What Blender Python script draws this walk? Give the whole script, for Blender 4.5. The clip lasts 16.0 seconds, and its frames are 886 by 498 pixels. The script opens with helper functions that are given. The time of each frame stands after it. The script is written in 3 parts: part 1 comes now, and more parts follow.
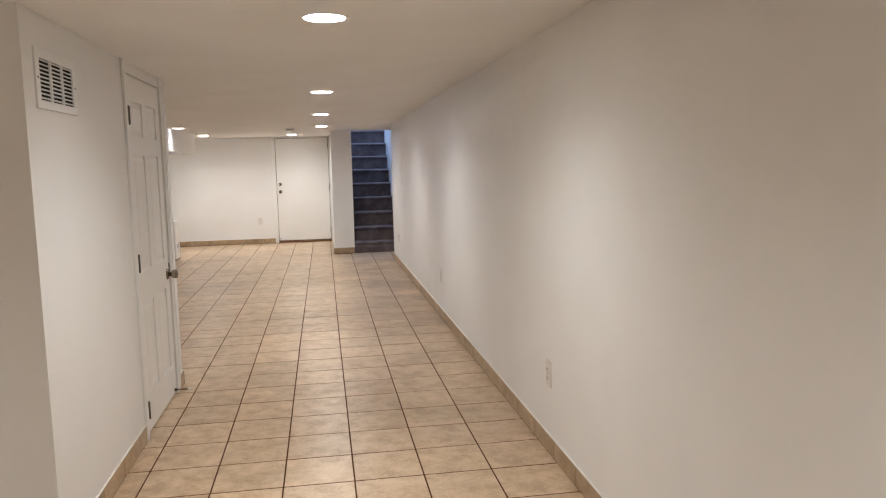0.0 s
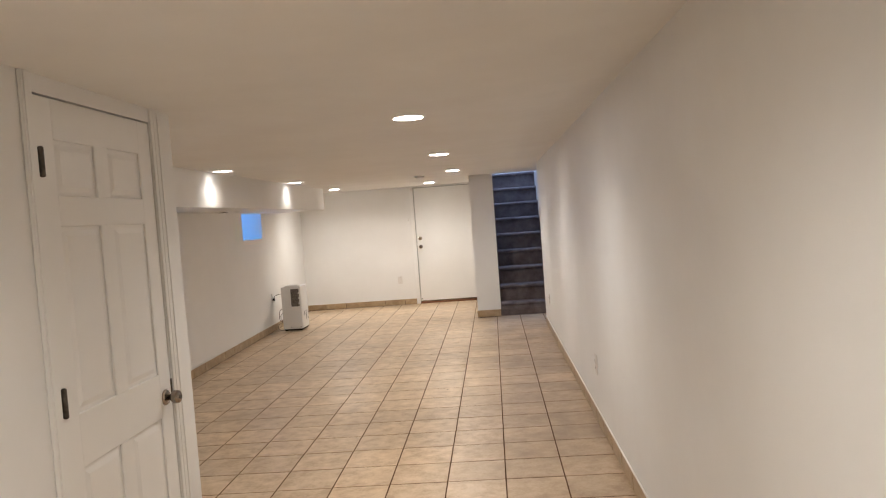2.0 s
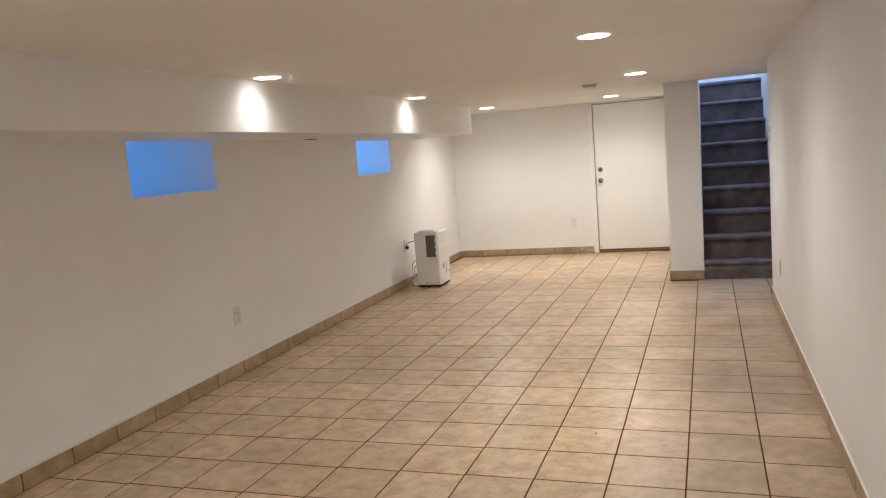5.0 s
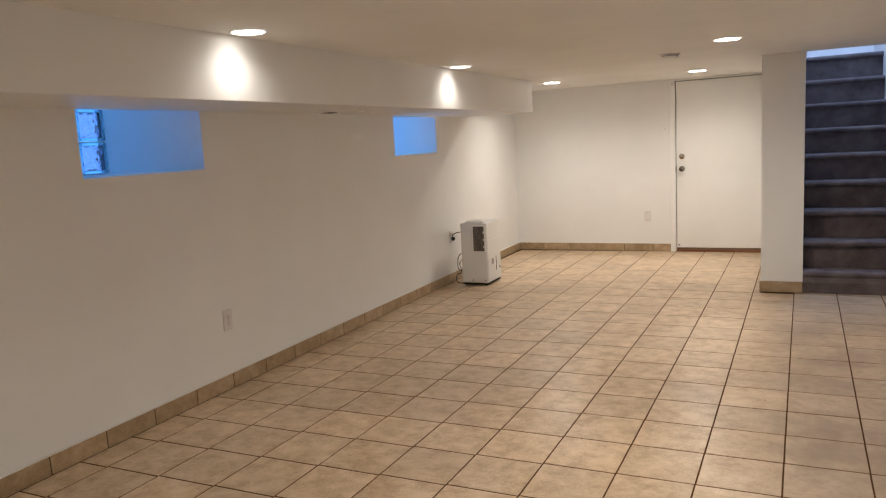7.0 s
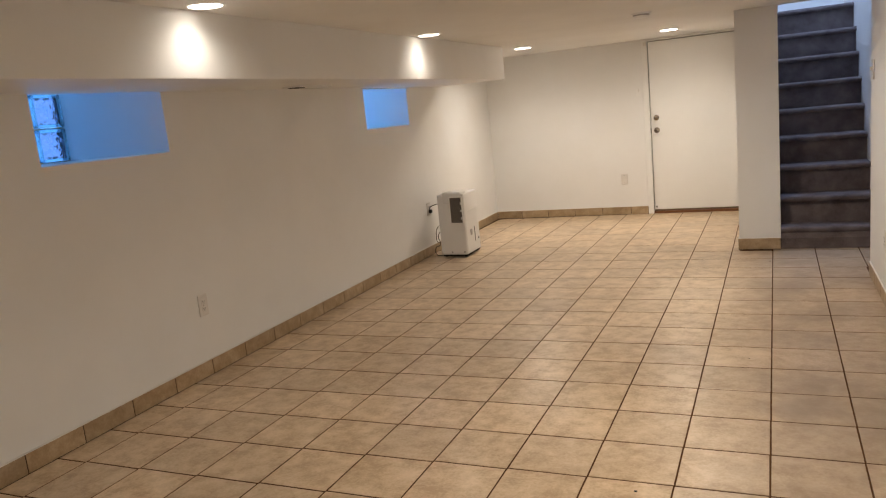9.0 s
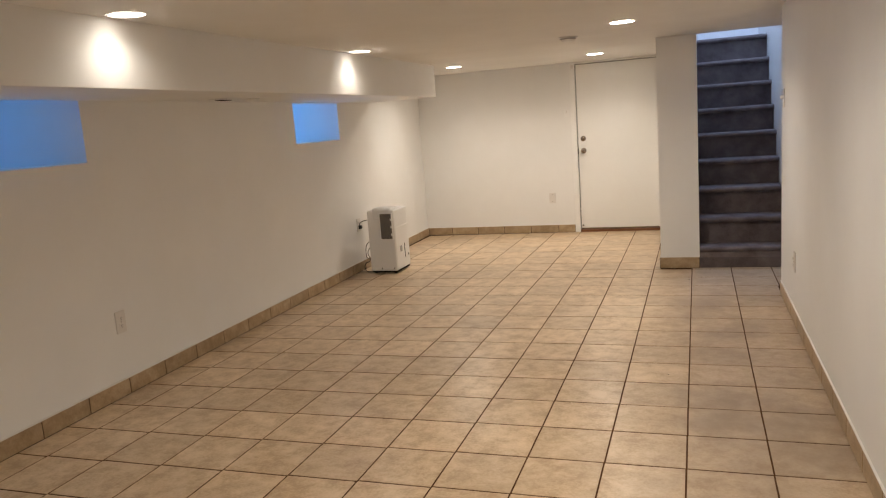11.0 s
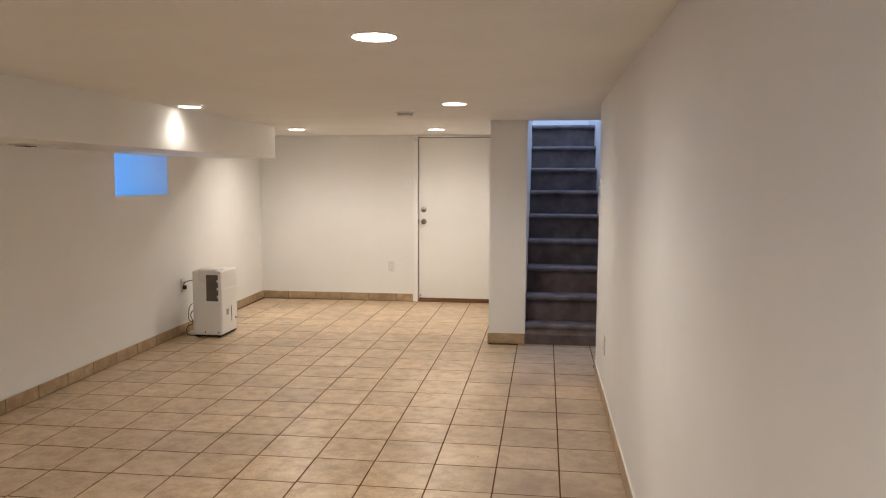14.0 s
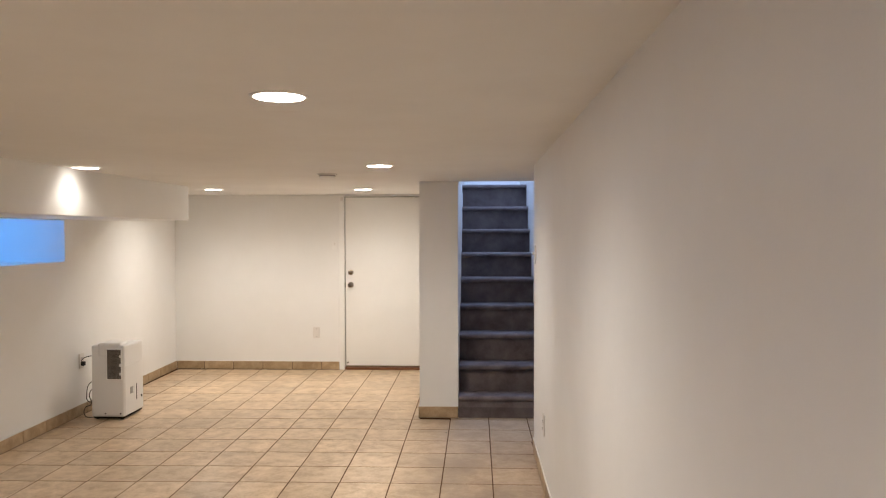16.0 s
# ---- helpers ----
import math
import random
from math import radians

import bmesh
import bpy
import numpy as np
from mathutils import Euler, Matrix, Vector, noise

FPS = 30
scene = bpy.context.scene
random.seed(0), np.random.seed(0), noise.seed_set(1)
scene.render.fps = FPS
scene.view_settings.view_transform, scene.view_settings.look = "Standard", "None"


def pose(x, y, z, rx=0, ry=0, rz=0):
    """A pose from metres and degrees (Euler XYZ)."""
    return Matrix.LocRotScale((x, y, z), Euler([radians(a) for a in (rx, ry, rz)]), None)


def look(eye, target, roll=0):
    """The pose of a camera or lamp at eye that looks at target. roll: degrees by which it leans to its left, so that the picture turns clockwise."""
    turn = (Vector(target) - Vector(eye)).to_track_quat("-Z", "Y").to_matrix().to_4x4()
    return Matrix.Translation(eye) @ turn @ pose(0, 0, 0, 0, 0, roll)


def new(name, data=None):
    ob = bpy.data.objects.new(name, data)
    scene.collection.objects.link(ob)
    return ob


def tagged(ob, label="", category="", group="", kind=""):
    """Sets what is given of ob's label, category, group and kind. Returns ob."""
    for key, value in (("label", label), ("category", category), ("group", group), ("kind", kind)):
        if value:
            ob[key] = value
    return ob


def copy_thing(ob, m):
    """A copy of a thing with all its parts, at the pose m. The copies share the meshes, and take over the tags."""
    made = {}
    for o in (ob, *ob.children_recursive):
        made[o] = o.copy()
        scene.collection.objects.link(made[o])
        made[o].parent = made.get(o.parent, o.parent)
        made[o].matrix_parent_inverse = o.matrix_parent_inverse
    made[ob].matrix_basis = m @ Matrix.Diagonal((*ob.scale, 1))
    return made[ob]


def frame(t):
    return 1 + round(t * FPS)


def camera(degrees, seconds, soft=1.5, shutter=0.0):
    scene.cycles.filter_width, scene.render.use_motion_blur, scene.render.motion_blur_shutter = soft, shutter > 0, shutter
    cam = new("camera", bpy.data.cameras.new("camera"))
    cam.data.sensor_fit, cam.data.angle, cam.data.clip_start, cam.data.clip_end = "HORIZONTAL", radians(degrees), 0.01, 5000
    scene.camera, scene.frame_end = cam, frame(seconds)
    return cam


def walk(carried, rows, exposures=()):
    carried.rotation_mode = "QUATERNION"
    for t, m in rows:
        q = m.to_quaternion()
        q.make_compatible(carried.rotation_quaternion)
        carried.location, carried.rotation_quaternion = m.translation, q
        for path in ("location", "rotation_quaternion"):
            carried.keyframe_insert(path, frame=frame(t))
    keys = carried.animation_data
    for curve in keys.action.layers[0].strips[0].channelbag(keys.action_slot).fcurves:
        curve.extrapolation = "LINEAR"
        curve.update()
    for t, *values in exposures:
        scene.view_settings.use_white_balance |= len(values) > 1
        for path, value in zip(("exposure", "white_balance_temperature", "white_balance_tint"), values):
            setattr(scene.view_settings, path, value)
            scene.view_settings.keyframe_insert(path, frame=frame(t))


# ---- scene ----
# camera and walk
cam = camera(61.5, 16.0, 1.15)
PATH = [
    (0, (0.122, 0.312, 1.374), (0.437, 2.274, 1.146), -1.3),
    (0.5, (0.228, 0.757, 1.385), (0.358, 2.746, 1.227), -1.7),
    (1, (0.319, 1.164, 1.394), (0.32, 3.162, 1.29), -2.1),
    (1.5, (0.455, 1.613, 1.412), (0.357, 3.609, 1.343), -3.4),
    (2, (0.53, 2.063, 1.393), (0.4, 4.057, 1.306), -4.2),
    (2.5, (0.655, 2.513, 1.377), (0.462, 4.499, 1.246), -4.5),
    (3, (0.691, 2.936, 1.379), (0.387, 4.905, 1.197), -5.2),
    (3.5, (0.682, 3.327, 1.38), (0.271, 5.271, 1.152), -6.4),
    (4, (0.690, 3.761, 1.407), (0.143, 5.671, 1.177), -5.7),
    (4.5, (0.671, 4.148, 1.415), (0.057, 6.039, 1.189), -4.8),
    (5, (0.640, 4.498, 1.382), (-0.030, 6.367, 1.138), -4.6),
    (5.2, (0.62, 4.614, 1.37), (-0.09, 6.467, 1.117), -4.3),
    (7.3, (0.568, 5.547, 1.368), (-0.298, 7.327, 1.079), -3.2),
    (7.5, (0.561, 5.556, 1.372), (-0.302, 7.335, 1.075), -3.3),
    (8, (0.553, 5.566, 1.366), (-0.32, 7.339, 1.056), -4.2),
    (8.5, (0.538, 5.571, 1.351), (-0.337, 7.335, 1.0), -5.3),
    (9, (0.555, 5.571, 1.357), (-0.259, 7.362, 0.997), -5.7),
    (11.5, (0.582, 5.589, 1.363), (-0.026, 7.467, 1.04), -3.8),
    (12, (0.592, 5.606, 1.368), (0.032, 7.501, 1.061), -3.4),
    (12.5, (0.6, 5.598, 1.38), (0.1, 7.515, 1.105), -2.8),
    (13, (0.611, 5.595, 1.38), (0.176, 7.533, 1.146), -2.0),
    (13.5, (0.678, 5.642, 1.445), (0.322, 7.6, 1.246), -0.8),
    (14, (0.739, 5.703, 1.421), (0.475, 7.677, 1.233), 0.2),
    (14.5, (0.709, 5.822, 1.425), (0.53, 7.806, 1.248), 0.8),
    (15, (0.64, 6.005, 1.474), (0.527, 7.996, 1.324), 0.7),
    (15.5, (0.695, 6.059, 1.497), (0.606, 8.054, 1.397), 0.3),
    (16, (0.733, 6.079, 1.506), (0.649, 8.077, 1.46), -0.1),
]
# automatic exposure and white balance of the clip: seconds, stops, kelvin, tint
EXPOSURES = [(0.0, 0.13, 5950, 10), (1.0, 0.09, 6250, 10), (2.0, 0.14, 6250, 10), (3.0, 0.10, 6350, 10), (4.0, 0.14, 6250, 10), (4.5, 0.03, 6400, 10), (5.0, 0.17, 6200, 10),
             (7.5, -0.08, 6450, 10), (8.5, -0.10, 6450, 10), (9.0, -0.11, 6800, 10),
             (12.0, -0.10, 6850, 10), (13.5, -0.10, 6650, 10), (14.5, 0.09, 6450, 10), (16.0, 0.14, 6450, 10)]
walk(cam, [(t, look(eye, target, roll)) for t, eye, target, roll in PATH], EXPOSURES)

# world and daylight: dusk sky outside, seen only through the glass blocks and the stair landing
world = bpy.data.worlds.new("sky")
scene.world = world
world.use_nodes = True
wn = world.node_tree
sky = wn.nodes.new("ShaderNodeTexSky")
sky.sky_type, sky.sun_disc = "NISHITA", False
sky.sun_elevation, sky.sun_rotation = radians(28), radians(140)
wn.links.new(sky.outputs["Color"], wn.nodes["Background"].inputs["Color"])
wn.nodes["Background"].inputs["Strength"].default_value = 0.05
LED_STRENGTH, LED_WATTS, LED_COLOUR = 60.0, 62.0, (1.0, 0.92, 0.82)
DAY_COLOUR = (0.115, 0.41, 1.0)


def daylight(name, at, target, w, h, watts, colour=DAY_COLOUR):
    lamp = bpy.data.lights.new(name, "AREA")
    lamp.shape, lamp.size, lamp.size_y, lamp.energy, lamp.color = "RECTANGLE", w, h, watts, colour
    ob = new(name, lamp)
    ob.matrix_basis = look(at, target)
    return ob



# fitted plan, metres
CEIL, CEIL_E = 1.914, 1.960           # over the room, at the east wall
XE, XC = 1.141, -0.81                  # east wall, corridor wall
XW, SKEW = -2.40, 0.0225               # west wall at y = 7, and how it runs outwards from there
YN, YE, YS = 14.15, 11.19, -1.4        # north wall, end of east wall, wall behind the start
YC0, YC1 = 2.932, 5.20                  # corridor wall from, to
SOFF_X, SOFF_Z, SOFF_Y = -1.822, 1.612, 12.65
COL_X0, COL_X1, COL_Y = 0.29, 0.602, 12.07
STAIR_X = 1.28
TILE, TX0, TY0, ROW = 0.307, 0.214, 8.357, 0.3055
WIN_DEEP, WIN_RISE = 0.82, 0.062       # depth of the reveals, rise of their heads towards the glass
WINDOWS = [(5.920, 6.740, 1.302, 1.620), (7.905, 8.715, 1.290, 1.614), (11.008, 11.845, 1.276, 1.602)]     # from y, to y, sill, head
SKEW_DEG = math.degrees(math.atan(SKEW))


def west(y):
    """x of the west wall's face, which is not quite square to the room."""
    return XW - SKEW * (y - 7.0)



# ---- materials ----
def material(name):
    m = bpy.data.materials.new(name)
    m.use_nodes = True
    return m, m.node_tree, m.node_tree.nodes["Principled BSDF"]


def node(nt, kind, **inputs):
    n = nt.nodes.new(kind)
    for k, v in inputs.items():
        n.inputs[k.replace("_", " ")].default_value = v
    return n


def noise_tex(nt, scale, detail=4.0, rough=0.55, coords=None):
    n = node(nt, "ShaderNodeTexNoise", Scale=scale, Detail=detail, Roughness=rough)
    if coords is None:
        tc = nt.nodes.new("ShaderNodeTexCoord")
        coords = tc.outputs["Object"]
    nt.links.new(coords, n.inputs["Vector"])
    return n


def ramp(nt, source, stops):
    r = nt.nodes.new("ShaderNodeValToRGB")
    els = r.color_ramp.elements
    while len(els) < len(stops):
        els.new(0.5)
    for e, (p, c) in zip(reversed(els), reversed(stops)):
        e.position, e.color = p, (*c, 1)
    nt.links.new(source, r.inputs["Fac"])
    return r


def bump(nt, bsdf, source, strength, distance):
    b = node(nt, "ShaderNodeBump", Strength=strength, Distance=distance)
    nt.links.new(source, b.inputs["Height"])
    nt.links.new(b.outputs["Normal"], bsdf.inputs["Normal"])
    return b


def paint(name, a, b, rough, grain=260.0, relief=0.12, gloss=0.4):
    """Rolled wall paint: broad tone drift, fine orange-peel relief."""
    m, nt, bsdf = material(name)
    broad = noise_tex(nt, 1.7, 5.0, 0.6)
    fine = noise_tex(nt, grain, 3.0)
    col = ramp(nt, broad.outputs["Fac"], [(0.3, a), (0.7, b)])
    nt.links.new(col.outputs["Color"], bsdf.inputs["Base Color"])
    bsdf.inputs["Roughness"].default_value = rough
    bsdf.inputs["Specular IOR Level"].default_value = gloss
    mix = node(nt, "ShaderNodeMath")
    mix.operation = "MULTIPLY_ADD"
    mid = noise_tex(nt, 9.0, 3.0)
    nt.links.new(mid.outputs["Fac"], mix.inputs[0])
    mix.inputs[1].default_value = 1.5
    nt.links.new(fine.outputs["Fac"], mix.inputs[2])
    bump(nt, bsdf, mix.outputs["Value"], relief, 0.002)
    return m


WALL = paint("wall_paint", (0.78, 0.77, 0.75), (0.82, 0.813, 0.798), 0.55)
CEILING = paint("ceiling_paint", (0.79, 0.778, 0.758), (0.84, 0.832, 0.815), 0.8, 180.0, 0.15, 0.2)
TRIM = paint("trim_paint", (0.80, 0.79, 0.77), (0.84, 0.83, 0.81), 0.32, 120.0, 0.05, 0.5)
DOOR = paint("door_paint", (0.80, 0.79, 0.765), (0.84, 0.83, 0.805), 0.38, 90.0, 0.06, 0.5)
PLASTIC = paint("white_plastic", (0.80, 0.795, 0.78), (0.83, 0.825, 0.81), 0.35, 400.0, 0.03, 0.5)
# greyed in colour to stand for the shaded outlines of the plates
PLATE = paint("greyed_white_plastic", (0.68, 0.645, 0.61), (0.73, 0.70, 0.665), 0.4, 300.0, 0.03, 0.5)


def ceramic(name, tones, rough, speck, stained=False):
    """Mottled glazed tile; each piece takes its own patch and its own tone."""
    m, nt, bsdf = material(name)
    tc = nt.nodes.new("ShaderNodeTexCoord")
    info = nt.nodes.new("ShaderNodeObjectInfo")
    geo = nt.nodes.new("ShaderNodeNewGeometry")
    add = node(nt, "ShaderNodeMath")
    nt.links.new(info.outputs["Random"], add.inputs[0])
    nt.links.new(geo.outputs["Random Per Island"], add.inputs[1])
    shift = node(nt, "ShaderNodeMath")
    shift.operation = "MULTIPLY"
    nt.links.new(add.outputs["Value"], shift.inputs[0])
    shift.inputs[1].default_value = 37.0
    vec = nt.nodes.new("ShaderNodeVectorMath")
    nt.links.new(tc.outputs["Object"], vec.inputs[0])
    nt.links.new(shift.outputs["Value"], vec.inputs[1])
    cloud = noise_tex(nt, 10.0, 9.0, 0.68, vec.outputs["Vector"])
    cloud.inputs["Distortion"].default_value = 0.15
    fine = noise_tex(nt, 90.0, 3.0, 0.5, vec.outputs["Vector"])
    blend = node(nt, "ShaderNodeMath")
    blend.operation = "MULTIPLY_ADD"
    nt.links.new(fine.outputs["Fac"], blend.inputs[0])
    blend.inputs[1].default_value = speck
    nt.links.new(cloud.outputs["Fac"], blend.inputs[2])
    col = ramp(nt, blend.outputs["Value"], [(0.36 + speck / 2, tones[0]), (0.5 + speck / 2, tones[1]), (0.65 + speck / 2, tones[2])])
    hsv = nt.nodes.new("ShaderNodeHueSaturation")
    frac = node(nt, "ShaderNodeMath")
    frac.operation = "FRACT"
    nt.links.new(add.outputs["Value"], frac.inputs[0])
    val = node(nt, "ShaderNodeMapRange")
    nt.links.new(frac.outputs["Value"], val.inputs["Value"])
    val.inputs["To Min"].default_value, val.inputs["To Max"].default_value = 0.89, 1.08
    nt.links.new(val.outputs["Result"], hsv.inputs["Value"])
    nt.links.new(col.outputs["Color"], hsv.inputs["Color"])
    rg = node(nt, "ShaderNodeMapRange")
    nt.links.new(cloud.outputs["Fac"], rg.inputs["Value"])
    rg.inputs["To Min"].default_value, rg.inputs["To Max"].default_value = rough - 0.03, rough + 0.05
    if not stained:
        nt.links.new(hsv.outputs["Color"], bsdf.inputs["Base Color"])
        nt.links.new(rg.outputs["Result"], bsdf.inputs["Roughness"])
        return m
    # ground-in dirt: loose patches everywhere; the grey lane leading to the stairs is part dirt, part painted dimming
    # of the floor
    grime = noise_tex(nt, 1.3, 6.0, 0.62, geo.outputs["Position"])
    loose = node(nt, "ShaderNodeMapRange")
    nt.links.new(grime.outputs["Fac"], loose.inputs["Value"])
    for key, value in (("From Min", 0.48), ("From Max", 0.72), ("To Min", 0.0), ("To Max", 0.30)):
        loose.inputs[key].default_value = value
    axes = nt.nodes.new("ShaderNodeSeparateXYZ")
    nt.links.new(geo.outputs["Position"], axes.inputs["Vector"])
    dim_lane = None
    for axis, a, b in (("X", 0.15, 0.66), ("Y", 2.6, 7.0), ("Y", 14.0, 11.6)):
        edge = node(nt, "ShaderNodeMapRange")
        edge.interpolation_type = "SMOOTHSTEP"
        nt.links.new(axes.outputs[axis], edge.inputs["Value"])
        edge.inputs["From Min"].default_value, edge.inputs["From Max"].default_value = min(a, b), max(a, b)
        edge.inputs["To Min"].default_value, edge.inputs["To Max"].default_value = (0.0, 1.0) if a < b else (1.0, 0.0)
        if dim_lane is None:
            dim_lane = edge.outputs["Result"]
        else:
            both = node(nt, "ShaderNodeMath")
            both.operation = "MULTIPLY"
            nt.links.new(dim_lane, both.inputs[0])
            nt.links.new(edge.outputs["Result"], both.inputs[1])
            dim_lane = both.outputs["Value"]
    patchy = node(nt, "ShaderNodeMapRange")
    nt.links.new(grime.outputs["Fac"], patchy.inputs["Value"])
    for key, value in (("From Min", 0.35), ("From Max", 0.62), ("To Min", 0.25), ("To Max", 0.70)):
        patchy.inputs[key].default_value = value
    dirt_and_dim = node(nt, "ShaderNodeMath")
    dirt_and_dim.operation = "MULTIPLY_ADD"
    nt.links.new(dim_lane, dirt_and_dim.inputs[0])
    nt.links.new(patchy.outputs["Result"], dirt_and_dim.inputs[1])
    nt.links.new(loose.outputs["Result"], dirt_and_dim.inputs[2])
    mix = nt.nodes.new("ShaderNodeMixRGB")
    nt.links.new(dirt_and_dim.outputs["Value"], mix.inputs["Fac"])
    nt.links.new(hsv.outputs["Color"], mix.inputs["Color1"])
    mix.inputs["Color2"].default_value = (0.285, 0.212, 0.15, 1)
    nt.links.new(mix.outputs["Color"], bsdf.inputs["Base Color"])
    dull = node(nt, "ShaderNodeMath")
    dull.operation = "MULTIPLY_ADD"
    nt.links.new(dirt_and_dim.outputs["Value"], dull.inputs[0])
    dull.inputs[1].default_value = 0.22
    nt.links.new(rg.outputs["Result"], dull.inputs[2])
    nt.links.new(dull.outputs["Value"], bsdf.inputs["Roughness"])
    return m


FLOOR_TILE = ceramic("floor_tile_glaze", [(0.43, 0.295, 0.175), (0.565, 0.42, 0.272), (0.675, 0.525, 0.37)], 0.30, 0.25, True)
BASE_TILE = ceramic("base_tile_glaze", [(0.32, 0.22, 0.12), (0.40, 0.285, 0.17), (0.48, 0.36, 0.23)], 0.36, 0.25)


def rough_stuff(name, a, b, scale, rough, relief, distance, gloss=0.3):
    m, nt, bsdf = material(name)
    n = noise_tex(nt, scale, 6.0, 0.65)
    big = noise_tex(nt, scale / 25.0, 4.0)
    mixv = node(nt, "ShaderNodeMath")
    mixv.operation = "MULTIPLY_ADD"
    nt.links.new(n.outputs["Fac"], mixv.inputs[0])
    mixv.inputs[1].default_value = 0.6
    nt.links.new(big.outputs["Fac"], mixv.inputs[2])
    col = ramp(nt, mixv.outputs["Value"], [(0.45, a), (1.15, b)])
    nt.links.new(col.outputs["Color"], bsdf.inputs["Base Color"])
    bsdf.inputs["Roughness"].default_value = rough
    bsdf.inputs["Specular IOR Level"].default_value = gloss
    bump(nt, bsdf, n.outputs["Fac"], relief, distance)
    return m


GROUT = rough_stuff("grout", (0.068, 0.032, 0.015), (0.115, 0.058, 0.028), 140.0, 0.95, 0.4, 0.001, 0.05)
BASE_GROUT = rough_stuff("base_grout", (0.06, 0.035, 0.018), (0.10, 0.06, 0.035), 140.0, 0.9, 0.4, 0.001)
CAULK = rough_stuff("caulk", (0.70, 0.67, 0.62), (0.80, 0.78, 0.74), 60.0, 0.6, 0.2, 0.001)
CARPET = rough_stuff("carpet_pile", (0.075, 0.059, 0.058), (0.20, 0.166, 0.168), 190.0, 1.0, 0.9, 0.004, 0.1)
WOOD = rough_stuff("stained_wood", (0.12, 0.045, 0.018), (0.24, 0.10, 0.045), 30.0, 0.5, 0.3, 0.001)
BLACK = rough_stuff("black_rubber", (0.012, 0.012, 0.012), (0.03, 0.03, 0.03), 80.0, 0.6, 0.2, 0.001)
# near-black: paints the shade of gaps, ducts and holes; also colours dark parts
DARK = rough_stuff("dark_recess", (0.010, 0.008, 0.007), (0.022, 0.018, 0.015), 40.0, 0.9, 0.2, 0.001)
GREY = rough_stuff("grey_mark", (0.34, 0.33, 0.32), (0.42, 0.41, 0.40), 60.0, 0.5, 0.1, 0.001)
MESH = rough_stuff("intake_mesh", (0.20, 0.175, 0.15), (0.28, 0.25, 0.215), 60.0, 0.5, 0.1, 0.001)
CORD = rough_stuff("cord_sleeve", (0.035, 0.028, 0.022), (0.07, 0.055, 0.045), 80.0, 0.55, 0.2, 0.001)
FOIL = rough_stuff("coil_fins", (0.03, 0.027, 0.024), (0.07, 0.065, 0.06), 120.0, 0.5, 0.3, 0.001)


def metal(name, a, b, rough):
    m, nt, bsdf = material(name)
    n = noise_tex(nt, 55.0, 5.0)
    col = ramp(nt, n.outputs["Fac"], [(0.3, a), (0.7, b)])
    nt.links.new(col.outputs["Color"], bsdf.inputs["Base Color"])
    bsdf.inputs["Metallic"].default_value = 1.0
    rg = node(nt, "ShaderNodeMapRange")
    nt.links.new(n.outputs["Fac"], rg.inputs["Value"])
    rg.inputs["To Min"].default_value, rg.inputs["To Max"].default_value = rough - 0.06, rough + 0.1
    nt.links.new(rg.outputs["Result"], bsdf.inputs["Roughness"])
    return m


NICKEL = metal("satin_nickel", (0.24, 0.205, 0.17), (0.36, 0.315, 0.27), 0.22)
HINGE = metal("hinge_steel", (0.07, 0.06, 0.05), (0.16, 0.14, 0.12), 0.36)

def led(name, share, colour=LED_COLOUR):
    m, nt, bsdf = material(name)
    bsdf.inputs["Base Color"].default_value = (0.9, 0.9, 0.88, 1)
    bsdf.inputs["Emission Color"].default_value = (*colour, 1)
    bsdf.inputs["Emission Strength"].default_value = LED_STRENGTH * share
    return m


LED, LED_DIM = led("led_lens", 1.0), led("led_lens_dimmed", 0.12)

def block_glass(name, tint, rough, ior):
    m, nt, bsdf = material(name)
    n = noise_tex(nt, 34.0, 3.0)
    bsdf.inputs["Base Color"].default_value = (*tint, 1)
    bsdf.inputs["Transmission Weight"].default_value = 1.0
    bsdf.inputs["Roughness"].default_value = rough
    bsdf.inputs["IOR"].default_value = ior
    bump(nt, bsdf, n.outputs["Fac"], 0.4, 0.02)
    return m


# dark tint tones down the lamp behind; the rim's blue is painted daylight
GLASS = block_glass("pressed_glass", (0.038, 0.031, 0.055), 0.05, 1.5)
GLASS_RIM = block_glass("block_rim_glass", (0.13, 0.21, 0.27), 0.08, 1.3)


# ---- mesh helpers ----
def add_box(bm, lo, hi, bevel=0.0, segs=2):
    m = Matrix.Translation([(a + b) / 2 for a, b in zip(lo, hi)]) @ Matrix.Diagonal([b - a for a, b in zip(lo, hi)] + [1])
    made = bmesh.ops.create_cube(bm, size=1.0, matrix=m)
    if bevel:
        edges = list({e for v in made["verts"] for e in v.link_edges})
        bmesh.ops.bevel(bm, geom=edges, offset=bevel, segments=segs, affect="EDGES", profile=0.5)
    return bm


def box(lo, hi, bevel=0.0, segs=2):
    return add_box(bmesh.new(), lo, hi, bevel, segs)


def boxes(*spans):
    bm = bmesh.new()
    for lo, hi in spans:
        add_box(bm, lo, hi)
    return bm


